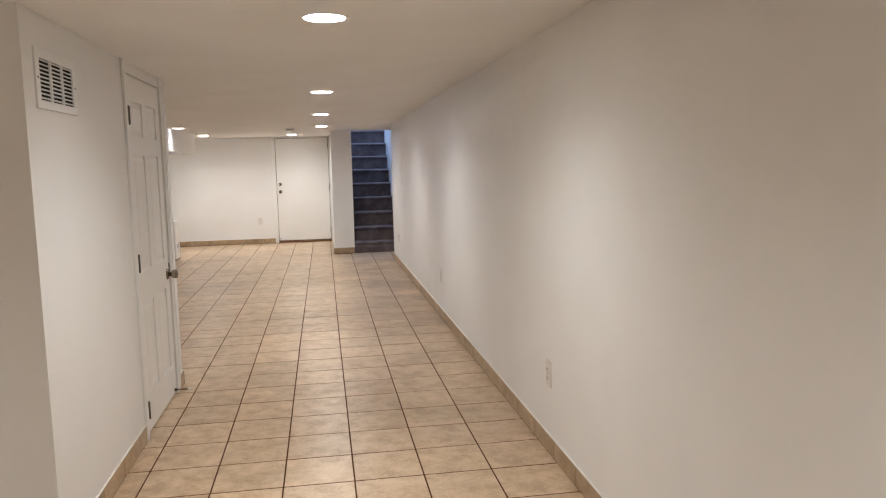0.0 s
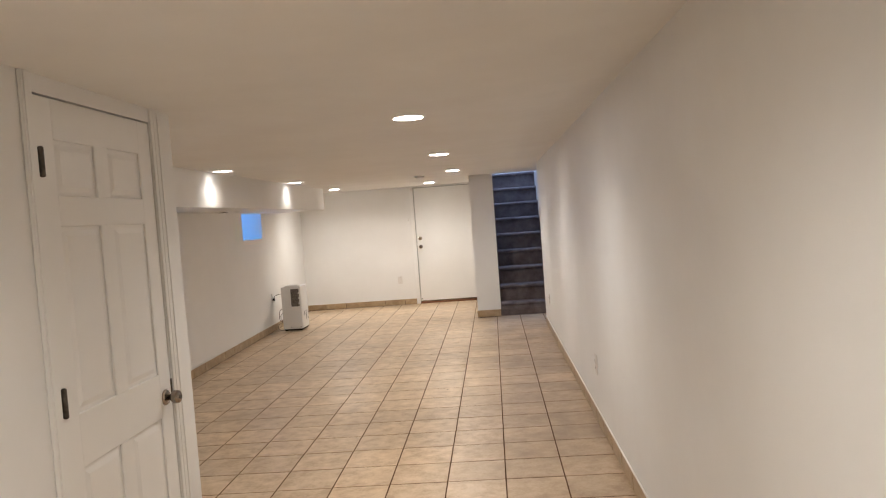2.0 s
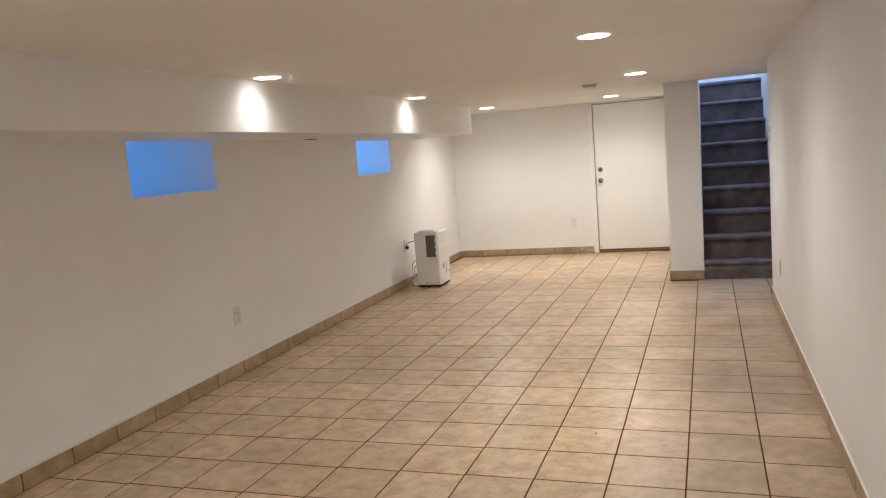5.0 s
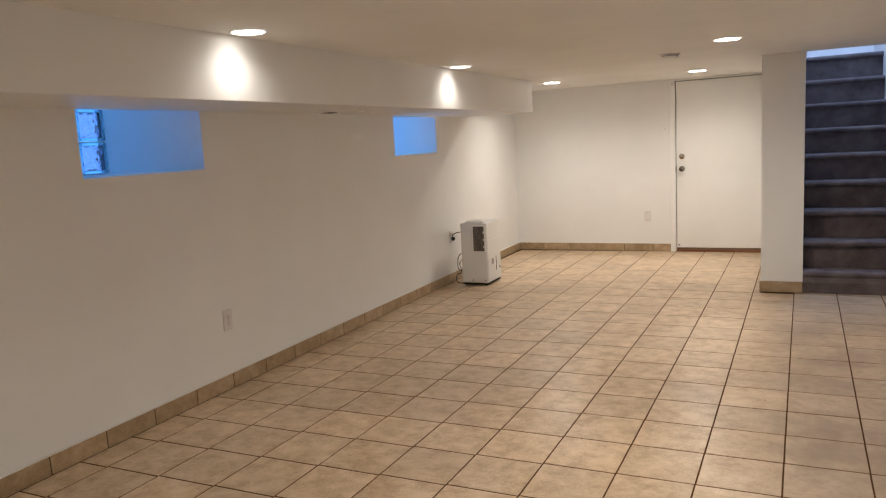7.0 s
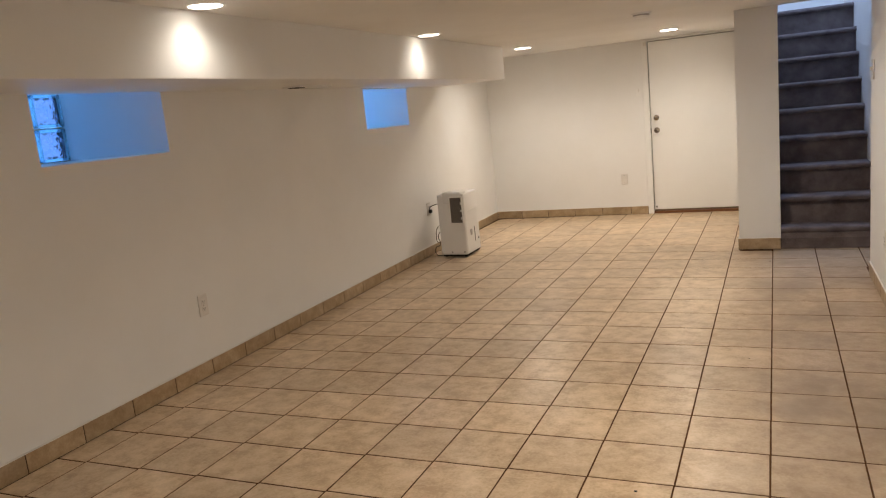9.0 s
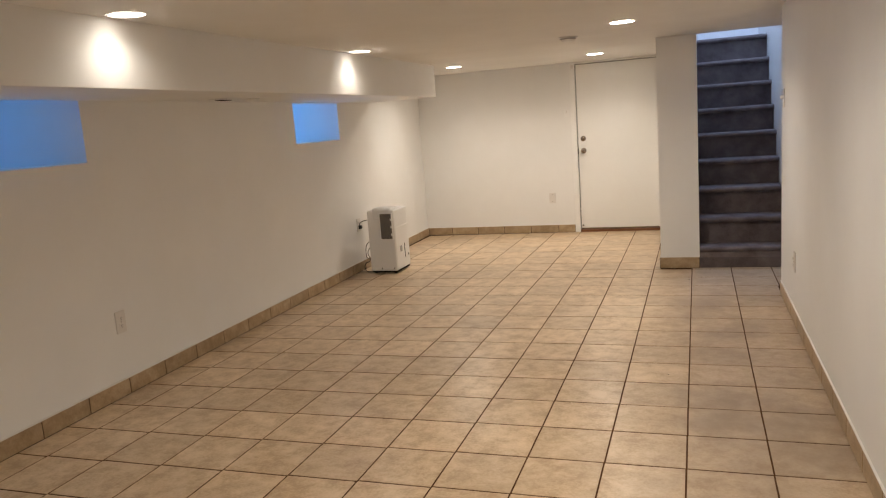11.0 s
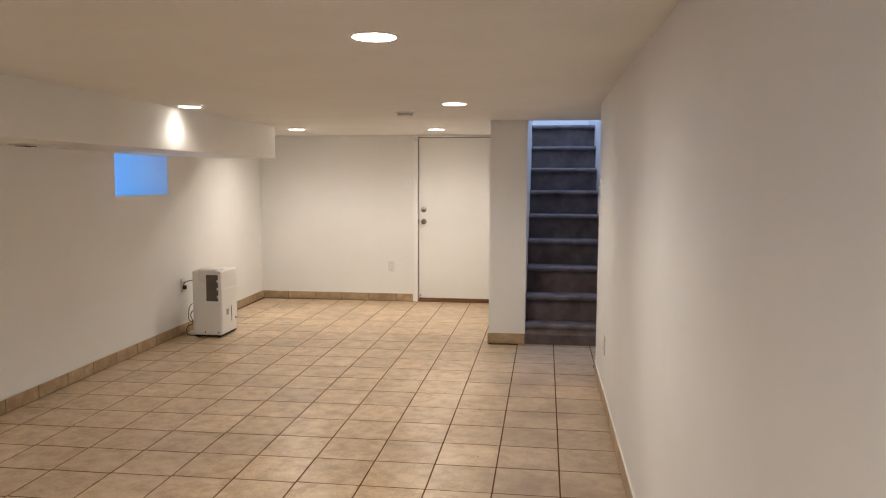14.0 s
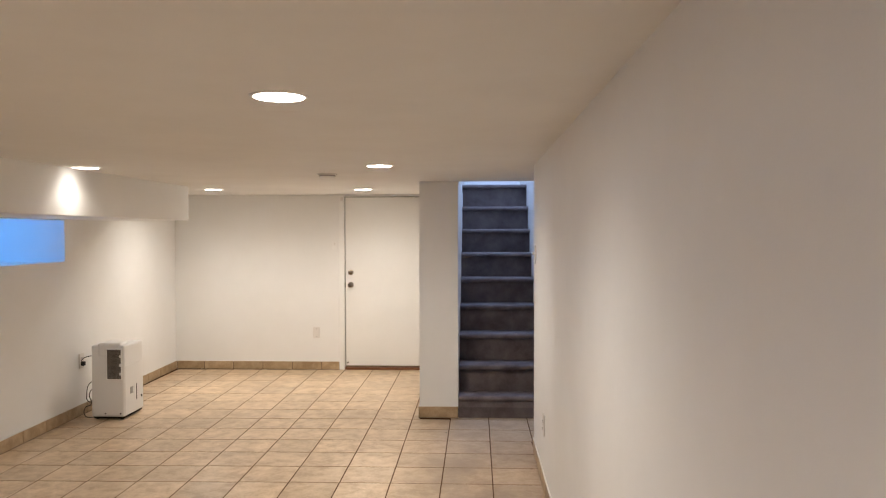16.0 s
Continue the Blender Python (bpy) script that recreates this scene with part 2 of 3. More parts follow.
def add_lathe(bm, profile, m=None, segs=24):
    """Turns (radius, height) pairs about z and closes the ends."""
    m = m or Matrix()
    rings = []
    for r, z in profile:
        if r < 1e-5:
            rings.append([bm.verts.new(m @ Vector((0, 0, z)))])
        else:
            rings.append([bm.verts.new(m @ Vector((r * math.cos(2 * math.pi * k / segs), r * math.sin(2 * math.pi * k / segs), z))) for k in range(segs)])
    for a, b in zip(rings, rings[1:]):
        for k in range(segs):
            q = (k + 1) % segs
            loop = [a[k % len(a)], a[q % len(a)], b[q % len(b)], b[k % len(b)]]
            loop = [v for i, v in enumerate(loop) if v not in loop[:i]]
            if len(loop) > 2:
                bm.faces.new(loop)
    for ring in (rings[0], rings[-1]):
        if len(ring) > 2:
            bm.faces.new(ring)
    bmesh.ops.recalc_face_normals(bm, faces=bm.faces)
    return bm


def lathe(profile, m=None, segs=24):
    return add_lathe(bmesh.new(), profile, m, segs)


def extrude_x(profile, x0, x1):
    """A closed (y, z) outline drawn out along x."""
    bm = bmesh.new()
    a = [bm.verts.new((x0, y, z)) for y, z in profile]
    b = [bm.verts.new((x1, y, z)) for y, z in profile]
    n = len(profile)
    for k in range(n):
        bm.faces.new((a[k], a[(k + 1) % n], b[(k + 1) % n], b[k]))
    bm.faces.new(a)
    bm.faces.new(b)
    bmesh.ops.recalc_face_normals(bm, faces=bm.faces)
    return bm


def mesh_of(name, bm, mat, smooth=False):
    me = bpy.data.meshes.new(name)
    bm.to_mesh(me)
    bm.free()
    me.materials.append(mat)
    if smooth:
        for p in me.polygons:
            p.use_smooth = True
    return me


def solid(name, bm, mat, label="", category="", kind="structure", group="", smooth=False):
    return tagged(new(name, mesh_of(name, bm, mat, smooth)), label, category, group, kind)


def part(name, bm, mat, parent, label="", smooth=False):
    ob = new(name, mesh_of(name, bm, mat, smooth))
    ob.parent = parent
    return tagged(ob, label)


def thing(name, at, label, category, group="", rz=0, kind=""):
    ob = new(name)
    ob.empty_display_size = 0.1
    ob.matrix_basis = pose(*at, 0, 0, rz)
    return tagged(ob, label, category, group, kind)


# ---- large structure ----
# floor slab is the grout bed; tiles come at the end of the file
floor = solid("floor", boxes(((-2.9, YS - 0.1, -0.15), (1.6, YN + 0.12, -0.0017))), GROUT,
              "beige ceramic tile floor with dark brown grout joints", "floor")

# east wall, ending in a corner short of the stairs
solid("wall_east", boxes(((XE, YS, -0.01), (XE + 0.26, YE, CEIL_E + 0.01))), WALL, "white painted plain wall, softly uneven plaster", "wall")
solid("wall_stair_recess", boxes(((1.425, YE, -0.01), (1.56, 12.11, CEIL_E + 0.01))), WALL, "white painted wall beside the stair foot", "wall")

# north wall with the door opening
DX0, DX1, DZ = -0.682, 0.268, 1.892
solid("wall_north", boxes(((-2.85, YN, -0.01), (DX0, YN + 0.12, CEIL)), ((DX1, YN, -0.01), (COL_X0 + 0.05, YN + 0.12, CEIL)),
                          ((DX0, YN, DZ), (DX1, YN + 0.12, CEIL))), WALL, "white painted end wall with a door", "wall")
solid("wall_behind_door", boxes(((DX0 - 0.1, YN + 0.123, -0.01), (DX1 + 0.02, YN + 0.2, CEIL))), WALL, "plain wall closing the doorway", "wall")

# wall between the room and the stairs
def stair_side():
    """The wall beside the stairs, a little thicker towards the top of the flight."""
    bm = boxes(((COL_X0, COL_Y, -0.01), (COL_X1, YN - 0.002, CEIL - 0.002)))
    for v in bm.verts:
        if v.co.x > COL_X1 - 0.01 and v.co.y > COL_Y + 1.0:
            v.co.x += 0.012
    return bm


solid("wall_stair_side", stair_side(), WALL, "white painted wall end beside the staircase", "wall")
solid("wall_stair_upper", boxes(((COL_X0 + 0.15, COL_Y + 0.101, CEIL - 0.002), (COL_X1 + 0.006, 15.1, 4.2))), WALL, "white painted upper stairwell wall", "wall")
solid("wall_stair_inner", boxes(((COL_X0 + 0.06, YN + 0.125, -0.01), (COL_X1, 15.1, CEIL - 0.002))), WALL, "white painted stairwell wall", "wall")

# west wall with three deep window openings
def west_wall():
    bm = bmesh.new()
    x0, x1, top = XW - WIN_DEEP, XW, CEIL + 0.1
    for a, b, z0, z1 in WINDOWS:
        add_box(bm, (x0, a, -0.01), (x1, b, z0))
        vs = [bm.verts.new((x, y, z)) for y in (a, b) for x, z in ((x1, z1), (x0, z1 + WIN_RISE), (x0, top), (x1, top))]
        for f in ((0, 1, 2, 3), (7, 6, 5, 4), (0, 4, 5, 1), (1, 5, 6, 2), (2, 6, 7, 3), (3, 7, 4, 0)):
            bm.faces.new([vs[i] for i in f])
    ys = [YC1 - 0.2] + [y for w in WINDOWS for y in w[:2]] + [YN + 0.12]
    for a, b in zip(ys[0::2], ys[1::2]):
        add_box(bm, (x0, a, -0.01), (x1, b, top))
    for v in bm.verts:
        v.co.x += west(v.co.y) - XW
    bmesh.ops.recalc_face_normals(bm, faces=bm.faces)
    return bm


solid("wall_west", west_wall(), WALL, "white painted thick basement wall with small high windows", "wall")

# corridor wall with the closet door opening, and the closet's other walls
CY0, CY1, CZ = 4.230, 5.005, 1.857
solid("wall_corridor", boxes(((XC - 0.11, YC0, -0.01), (XC, CY0, CEIL)), ((XC - 0.11, CY1, -0.01), (XC, YC1, CEIL)),
                             ((XC - 0.11, CY0, CZ), (XC, CY1, CEIL))), WALL, "white painted corridor wall with a closet door", "wall")
solid("wall_closet_south", boxes(((-2.6, YC0, -0.01), (XC - 0.11, YC0 + 0.1, CEIL))), WALL, "white painted wall face", "wall")
solid("wall_closet_north", boxes(((-2.42, YC1 - 0.1, -0.01), (XC - 0.11, YC1, CEIL))), WALL, "white painted closet wall", "wall")
solid("wall_start_west", boxes(((-2.7, YS, -0.01), (-2.6, YC0 + 0.1, CEIL))), WALL, "white painted wall", "wall")
solid("wall_start_south", boxes(((-2.7, YS - 0.1, -0.01), (XE + 0.26, YS, CEIL))), WALL, "white painted wall", "wall")

# ceiling and boxed soffit
def ceiling_mesh():
    """Level over the room, rising a little towards the east wall, level again at the stairs."""
    prof = [(-2.85, 0.0), (0.30, 0.0), (0.62, 0.2), (0.90, 0.55), (XE + 0.01, 1.0), (1.56, 1.0)]
    rise = CEIL_E - CEIL
    rings = []
    bm = bmesh.new()
    for y, share in ((YS - 0.1, 1.0), (YE - 0.05, 1.0), (COL_Y - 0.25, 0.3), (COL_Y, 0.0)):
        low = [bm.verts.new((x, y, CEIL + rise * k * share)) for x, k in prof]
        rings.append(low + [bm.verts.new((1.56, y, CEIL + 0.16)), bm.verts.new((-2.85, y, CEIL + 0.16))])
    for a, b in zip(rings, rings[1:]):
        for k in range(len(a)):
            q = (k + 1) % len(a)
            bm.faces.new((a[k], a[q], b[q], b[k]))
    bm.faces.new(rings[0])
    bm.faces.new(rings[-1])
    add_box(bm, (-2.85, COL_Y, CEIL), (COL_X0 + 0.15, YN + 0.2, CEIL + 0.16))
    bmesh.ops.recalc_face_normals(bm, faces=bm.faces)
    return bm


solid("ceiling", ceiling_mesh(), CEILING, "white painted low basement ceiling", "ceiling")
def soffit_mesh():
    """A long box whose back follows the west wall."""
    bm = box((XW - 0.01, YC1 - 0.05, SOFF_Z), (SOFF_X, SOFF_Y, CEIL + 0.02), 0.004)
    for v in bm.verts:
        if v.co.x < -2.2:
            v.co.x += west(v.co.y) - XW
    return bm


solid("soffit", soffit_mesh(), WALL, "white boxed-in duct soffit under the ceiling", "soffit")

# stairwell shaft
solid("wall_stair_east", boxes(((STAIR_X, 12.105, 0.21), (STAIR_X + 0.14, 15.1, CEIL)), ((STAIR_X, COL_Y + 0.101, CEIL), (STAIR_X + 0.14, 15.1, 4.2))),
      WALL, "white painted stairwell wall in blue daylight", "wall")
solid("wall_stair_top", boxes(((COL_X1, 15.0, -0.01), (STAIR_X, 15.1, 4.2))),
      WALL, "white painted wall at the stair landing", "wall")
solid("wall_stair_header", boxes(((COL_X0 + 0.151, COL_Y + 0.001, CEIL + 0.003), (1.56, COL_Y + 0.1, 4.2))), WALL, "white painted wall over the stair opening", "wall")
# unseen; the gap is added so the landing lamp can shine straight down
solid("ceiling_stair", boxes(((COL_X1 - 0.1, COL_Y, 4.2), (STAIR_X + 0.14, 12.98, 4.3)), ((COL_X1 - 0.1, 14.02, 4.2), (STAIR_X + 0.14, 15.1, 4.3))), CEILING, "unseen white stairwell ceiling with an added gap for the lamp", "ceiling")

# daylight in the openings; the one over the stairs is an added lamp
for a, b, z0, z1 in WINDOWS:
    y, z = (a + b) / 2, (z0 + z1) / 2
    daylight("window_light", (west(y) - WIN_DEEP - 0.12, y, z), (0, y + SKEW * 2.4, z), b - a + 0.2, z1 + WIN_RISE - z0 + 0.1, 8.0 if a < 10 else 14.5)
daylight("landing_light", (0.94, 13.5, 4.24), (0.94, 13.5, 1.0), 0.6, 1.0, 62, (0.42, 0.60, 1.0))


# ---- glass block windows ----
def block_face(w, h, x, rnd):
    """The pressed inner face of one glass block: a flat rim round a field of crossing creases."""
    bm = bmesh.new()
    n = 13
    waves = [(rnd.uniform(0, math.pi), rnd.uniform(40, 95), rnd.uniform(0, 6.28)) for _ in range(6)]
    grid = []
    for i in range(n + 1):
        line = []
        for j in range(n + 1):
            y, z = (i / n - 0.5) * w, (j / n - 0.5) * h
            dip = 0.0
            if 0 < i < n and 0 < j < n:
                dip = -0.004 + 0.0048 * sum(abs(math.sin((math.cos(a) * y + math.sin(a) * z) * f + p)) for a, f, p in waves) - 0.017
            line.append(bm.verts.new((x + dip, y, z)))
        grid.append(line)
    for i in range(n):
        for j in range(n):
            bm.faces.new((grid[i][j], grid[i + 1][j], grid[i + 1][j + 1], grid[i][j + 1]))
    return bm


def window(name, a, b, z0, z1):
    y = (a + b) / 2
    w = thing(name, (west(y) - WIN_DEEP + 0.03, y, z0), "small high window of wavy glass blocks in a deep white reveal", "window", rz=SKEW_DEG, kind="structure")
    wide, high = b - a, z1 + WIN_RISE - z0
    n, rows = 4, 2
    bw, bh = wide / n, high / rows
    rnd = random.Random(11)
    gb = bmesh.new()
    for i in range(n):
        for j in range(rows):
            y, z = -wide / 2 + i * bw, j * bh
            rim = bmesh.new()
            t = 0.024
            for lo, hi in (((y + 0.005, z + 0.005), (y + t, z + bh - 0.005)), ((y + bw - t, z + 0.005), (y + bw - 0.005, z + bh - 0.005)),
                           ((y + t, z + 0.005), (y + bw - t, z + t)), ((y + t, z + bh - t), (y + bw - t, z + bh - 0.005))):
                add_box(rim, (-0.036, *lo), (0.040, *hi), 0.004, 2)
            pane = part("pane", rim, GLASS_RIM, w, "clear rim of a glass block, tinted blue for the daylight in it", True)
            pane.visible_shadow = False
            face = part("pressed_face", block_face(bw - 2 * t, bh - 2 * t, 0.034, rnd), GLASS, pane, "wavy pressed glass face")
            face.location = (0, y + bw / 2, z + bh / 2)
            face.visible_shadow = False
    for i in range(n + 1):
        y = max(-wide / 2 + 0.003, min(wide / 2 - 0.003, -wide / 2 + i * bw))
        add_box(gb, (-0.025, y - 0.003, 0.0), (0.025, y + 0.003, high))
    for j in range(rows + 1):
        z = max(0.003, min(high - 0.003, j * bh))
        add_box(gb, (-0.0245, -wide / 2, z - 0.003), (0.0245, wide / 2, z + 0.003))
    part("mortar_joint", gb, CAULK, w)
    return w


for k, opening in enumerate(WINDOWS):
    window("window_%d" % (k + 1), *opening)


# ---- staircase ----
HEIGHTS = [0.174, 0.394, 0.623, 0.850, 1.078, 1.306, 1.534, 1.763, 2.001]
RUN = 0.233
stairs = thing("staircase", (0, COL_Y + 0.012, 0), "steep staircase covered in worn dark grey carpet", "stairs")
for k, z in enumerate(HEIGHTS):
    y = RUN * k
    below = HEIGHTS[k - 1] if k else 0.0
    right = 1.42 if k == 0 else STAIR_X - 0.001
    deep = RUN + 0.03 if k < 8 else 0.95
    nose, r = -0.044 if k else 0.0, 0.0225
    prof = [(y + deep, z - 0.045), (y + 0.004, z - 0.045), (y + nose + 0.010, z - 0.043)]
    prof += [(y + nose + r - r * math.cos(math.radians(a)), z - r + r * math.sin(math.radians(a))) for a in range(-75, 91, 15)]
    prof += [(y + deep, z)]
    if k:
        part("tread", extrude_x(prof, COL_X1 + 0.001, right), CARPET, stairs, smooth=False)
        rise = bmesh.new()
        add_box(rise, (COL_X1 + 0.002, y, below - 0.01), (right - 0.001, y + 0.05, z - 0.042))
        part("riser", rise, CARPET, stairs)
    else:
        prof = [(y + deep, 0.0), (y, 0.0), (y - 0.004, z * 0.5)] + prof[3:]
        part("tread", extrude_x(prof, COL_X1 + 0.001, right), CARPET, stairs)


# ---- ceiling lights ----
def beam(at, share, cone):
    """The light of one downlight: a wide soft cone straight down."""
    data = bpy.data.lights.new("downlight_beam", "SPOT")
    data.energy, data.color, data.spot_size, data.spot_blend, data.shadow_soft_size = LED_WATTS * share, LED_COLOUR, radians(cone), 1.0, 0.07
    new("downlight_beam", data).matrix_basis = Matrix.Translation((at[0], at[1], CEIL - 0.012))


def downlight(at, lens):
    lamp = thing("recessed_downlight", at, "round white flush LED ceiling light, lit", "ceiling light", "ceiling lights")
    part("trim_ring", lathe([(0.074, 0.0), (0.074, -0.003), (0.080, -0.003), (0.087, -0.001), (0.089, 0.0)], segs=40), PLASTIC, lamp, "white trim ring", True)
    part("lens", lathe([(0.0, -0.004), (0.0738, -0.004), (0.0738, -0.001), (0.0, -0.001)], segs=40), lens, lamp, "glowing frosted lens")
    return lamp


# the first two are unseen fixtures, added to brighten the start area
LIGHTS = [(0.155, 0.42), (-1.5, 0.9), (0.158, 3.14), (0.150, 5.91), (0.147, 8.305), (0.149, 10.655), (-0.333, 13.19), (-1.753, 13.09)]
SOFFIT_LIGHTS = [(-1.711, 10.682), (-1.702, 8.293), (-1.702, 5.93)]
for places, lens, share, cone in ((LIGHTS, LED, 1.30, 156), (SOFFIT_LIGHTS, LED_DIM, 0.20, 158)):
    first = downlight((*places[0], CEIL), lens)
    for x, y in places[1:]:
        copy_thing(first, pose(x, y, CEIL))
    for x, y in places:
        beam((x, y), share, cone)

smoke = thing("smoke_detector", (-0.294, 11.262, CEIL), "round white plastic smoke detector on the ceiling", "smoke detector")
part("base_plate", lathe([(0.0, 0.0), (0.070, 0.0), (0.070, -0.008), (0.0, -0.008)], segs=32), PLASTIC, smoke)
part("housing", lathe([(0.056, -0.008), (0.054, -0.022), (0.044, -0.034), (0.02, -0.038), (0.0, -0.038)], segs=32), PLASTIC, smoke, smooth=True)
part("vent_ring", lathe([(0.0565, -0.012), (0.0575, -0.014), (0.0575, -0.018), (0.056, -0.02)], segs=32), GREY, smoke, "grey vent slots")


# ---- door hardware ----
def knob(parent, at, axis, strip=True):
    """A round knob whose axis points along +x ('x') or -y ('y')."""
    turn = Matrix.Rotation(radians(90), 4, "Y") if axis == "x" else Matrix.Rotation(radians(90), 4, "X")
    m = Matrix.Translation(at) @ turn
    k = part("knob", lathe([(0.0, 0.062), (0.018, 0.062), (0.0245, 0.058), (0.0265, 0.048), (0.0255, 0.034), (0.018, 0.027), (0.012, 0.024), (0.012, 0.006)], m, 28), NICKEL, parent, "round satin nickel knob", True)
    part("rose", lathe([(0.0, 0.0), (0.032, 0.0), (0.032, 0.004), (0.027, 0.010), (0.012, 0.012), (0.0, 0.012)], m, 28), NICKEL, k, smooth=True)
    part("key_cylinder", lathe([(0.0, 0.0645), (0.008, 0.0645), (0.009, 0.0615), (0.0, 0.0615)], m, 16), HINGE, k)
    return k


def hinge(parent, at, axis):
    h = part("hinge", lathe([(0.0, -0.047), (0.005, -0.047), (0.0085, -0.044), (0.0085, 0.044), (0.005, 0.047), (0.0, 0.047)], Matrix.Translation(at), 14), HINGE, parent, "steel hinge barrel")
    x, y, z = at
    if axis == "x":
        part("leaf", box((x - 0.009, y - 0.002, z - 0.044), (x - 0.0015, y + 0.014, z + 0.044)), HINGE, h)
    else:
        part("leaf", box((x - 0.012, y + 0.004, z - 0.044), (x + 0.012, y + 0.008, z + 0.044)), HINGE, h)
    return h


# six-panel closet door in the corridor wall
closet = thing("closet_door", (XC, CY0, 0), "closed white six-panel door with a nickel knob", "door")
W, Z0, Z1 = CY1 - CY0, 0.012, CZ - 0.0045
ST, MU = 0.102, 0.088                       # stile and mullion widths
RAILS = [(Z0, 0.20), (0.676, 0.852), (1.448, 1.548), (1.722, Z1)]
leaf = bmesh.new()
add_box(leaf, (-0.036, 0.004, Z0), (-0.013, W - 0.004, Z1))
add_box(leaf, (-0.014, 0.004, Z0), (-0.004, ST, Z1), 0.003, 1)
add_box(leaf, (-0.014, W - ST, Z0), (-0.004, W - 0.004, Z1), 0.003, 1)
for a, b in RAILS:
    add_box(leaf, (-0.0141, ST - 0.004, a), (-0.0041, W - ST + 0.004, b), 0.003, 1)
for (_, a), (b, _) in zip(RAILS, RAILS[1:]):
    add_box(leaf, (-0.0142, W / 2 - MU / 2, a - 0.004), (-0.0042, W / 2 + MU / 2, b + 0.004), 0.003, 1)
door_leaf = part("door_leaf", leaf, DOOR, closet)
for (_, a), (b, _) in zip(RAILS, RAILS[1:]):
    for y0, y1 in ((ST, W / 2 - MU / 2), (W / 2 + MU / 2, W - ST)):
        bm = bmesh.new()
        ring = []
        for inset, x in ((0.006, -0.0128), (0.012, -0.0125), (0.030, -0.0065), (0.031, -0.0062)):
            ring.append([bm.verts.new((x, y, z)) for y, z in ((y0 + inset, a + inset), (y1 - inset, a + inset), (y1 - inset, b - inset), (y0 + inset, b - inset))])
        for p, q in zip(ring, ring[1:]):
            for k in range(4):
                bm.faces.new((p[k], p[(k + 1) % 4], q[(k + 1) % 4], q[k]))
        bm.faces.new(ring[-1])
        bmesh.ops.recalc_face_normals(bm, faces=bm.faces)
        part("panel", bm, DOOR, door_leaf)
knob(closet, (-0.004, 0.712, 0.752), "x")
part("latch_plate", box((-0.012, W - 0.006, 0.745), (0.0015, W - 0.0005, 0.815), 0.001, 1), HINGE, closet, "dark steel latch plate")
for z in (1.647, 0.905, 0.14):
    hinge(closet, (0.004, 0.016, z), "x")

# casing of the closet door
casing = thing("door_casing", (XC, CY0, 0), "white moulded door casing", "door casing", kind="structure")
for y0, y1 in ((-0.066, -0.004), (W + 0.002, W + 0.066)):
    c = bmesh.new()
    add_box(c, (0.0, y0, 0.0), (0.008, y1, CEIL - 0.001), 0.003, 1)
    mid = (y0 + y1) / 2
    add_box(c, (0.0075, mid - 0.012, 0.0), (0.0105, mid + 0.010, CEIL - 0.0012), 0.002, 1)
    add_box(c, (0.0075, y1 - 0.014 if y0 > 0 else y0 + 0.002, 0.0), (0.0125, y1 - 0.002 if y0 > 0 else y0 + 0.014, CEIL - 0.0014), 0.003, 1)
    part("casing_side", c, TRIM, casing)
part("jamb_stop", boxes(((-0.10, 0.0005, 0.0), (-0.042, 0.012, CZ - 0.001)), ((-0.10, W - 0.012, 0.0), (-0.042, W - 0.0005, CZ - 0.001))), TRIM, casing)

# spring door stop at the foot of the closet door
stop = thing("door_stop", (XC + 0.012, 4.93, 0.043), "small dark metal spring door stop", "door stop")
sp = bmesh.new()
for k in range(16):
    add_lathe(sp, [(0.0035, 0.0), (0.0055, 0.001), (0.0055, 0.002), (0.0035, 0.003)], Matrix.Translation((0.004 + 0.0038 * k, 0, 0)) @ Matrix.Rotation(radians(90), 4, "Y"), 10)
part("spring", sp, HINGE, stop)
part("tip", lathe([(0.0, 0.0), (0.006, 0.0), (0.0075, 0.004), (0.0075, 0.012), (0.0, 0.013)], Matrix.Translation((0.065, 0, 0)) @ Matrix.Rotation(radians(90), 4, "Y"), 14), PLASTIC, stop)
part("flange", lathe([(0.0, -0.012), (0.010, -0.012), (0.010, 0.003), (0.0, 0.004)], Matrix.Rotation(radians(90), 4, "Y"), 14), HINGE, stop)

# flat white door in the end wall
door = thing("door", (DX0, YN, 0), "closed flat white door with knob and deadbolt", "door")
DW = DX1 - DX0
part("door_leaf", box((0.008, 0.012, 0.040), (DW - 0.006, 0.052, DZ - 0.007), 0.002, 1), DOOR, door)
# shade of the door gap, put in as a near-black sheet
part("gap_shade_sheet", boxes(((0.0, 0.053, 0.0), (DW, 0.07, DZ))), DARK, door, "near-black sheet painting the shade in the gap round the door")
part("bottom_sweep", box((0.010, 0.006, 0.030), (DW - 0.008, 0.020, 0.046), 0.003, 1), NICKEL, door, "metal door sweep")
part("threshold", box((0.001, -0.012, 0.0), (DW - 0.001, 0.06, 0.026), 0.005, 2), WOOD, door, "brown wooden threshold")
knob(door, (0.066, 0.012, 0.929), "y")
m = Matrix.Translation((0.066, 0.012, 1.066)) @ Matrix.Rotation(radians(90), 4, "X")
bolt = part("deadbolt", lathe([(0.0, 0.0), (0.030, 0.0), (0.030, 0.006), (0.026, 0.012), (0.0, 0.013)], m, 28), NICKEL, door, "satin nickel deadbolt", True)
part("thumb_turn", box((0.048, -0.016, 1.060), (0.084, -0.001, 1.072), 0.003, 2), NICKEL, bolt)
part("latch_plate", box((-0.002, 0.002, 0.90), (0.0075, 0.02, 0.96), 0.001, 1), HINGE, door, "dark latch plate")
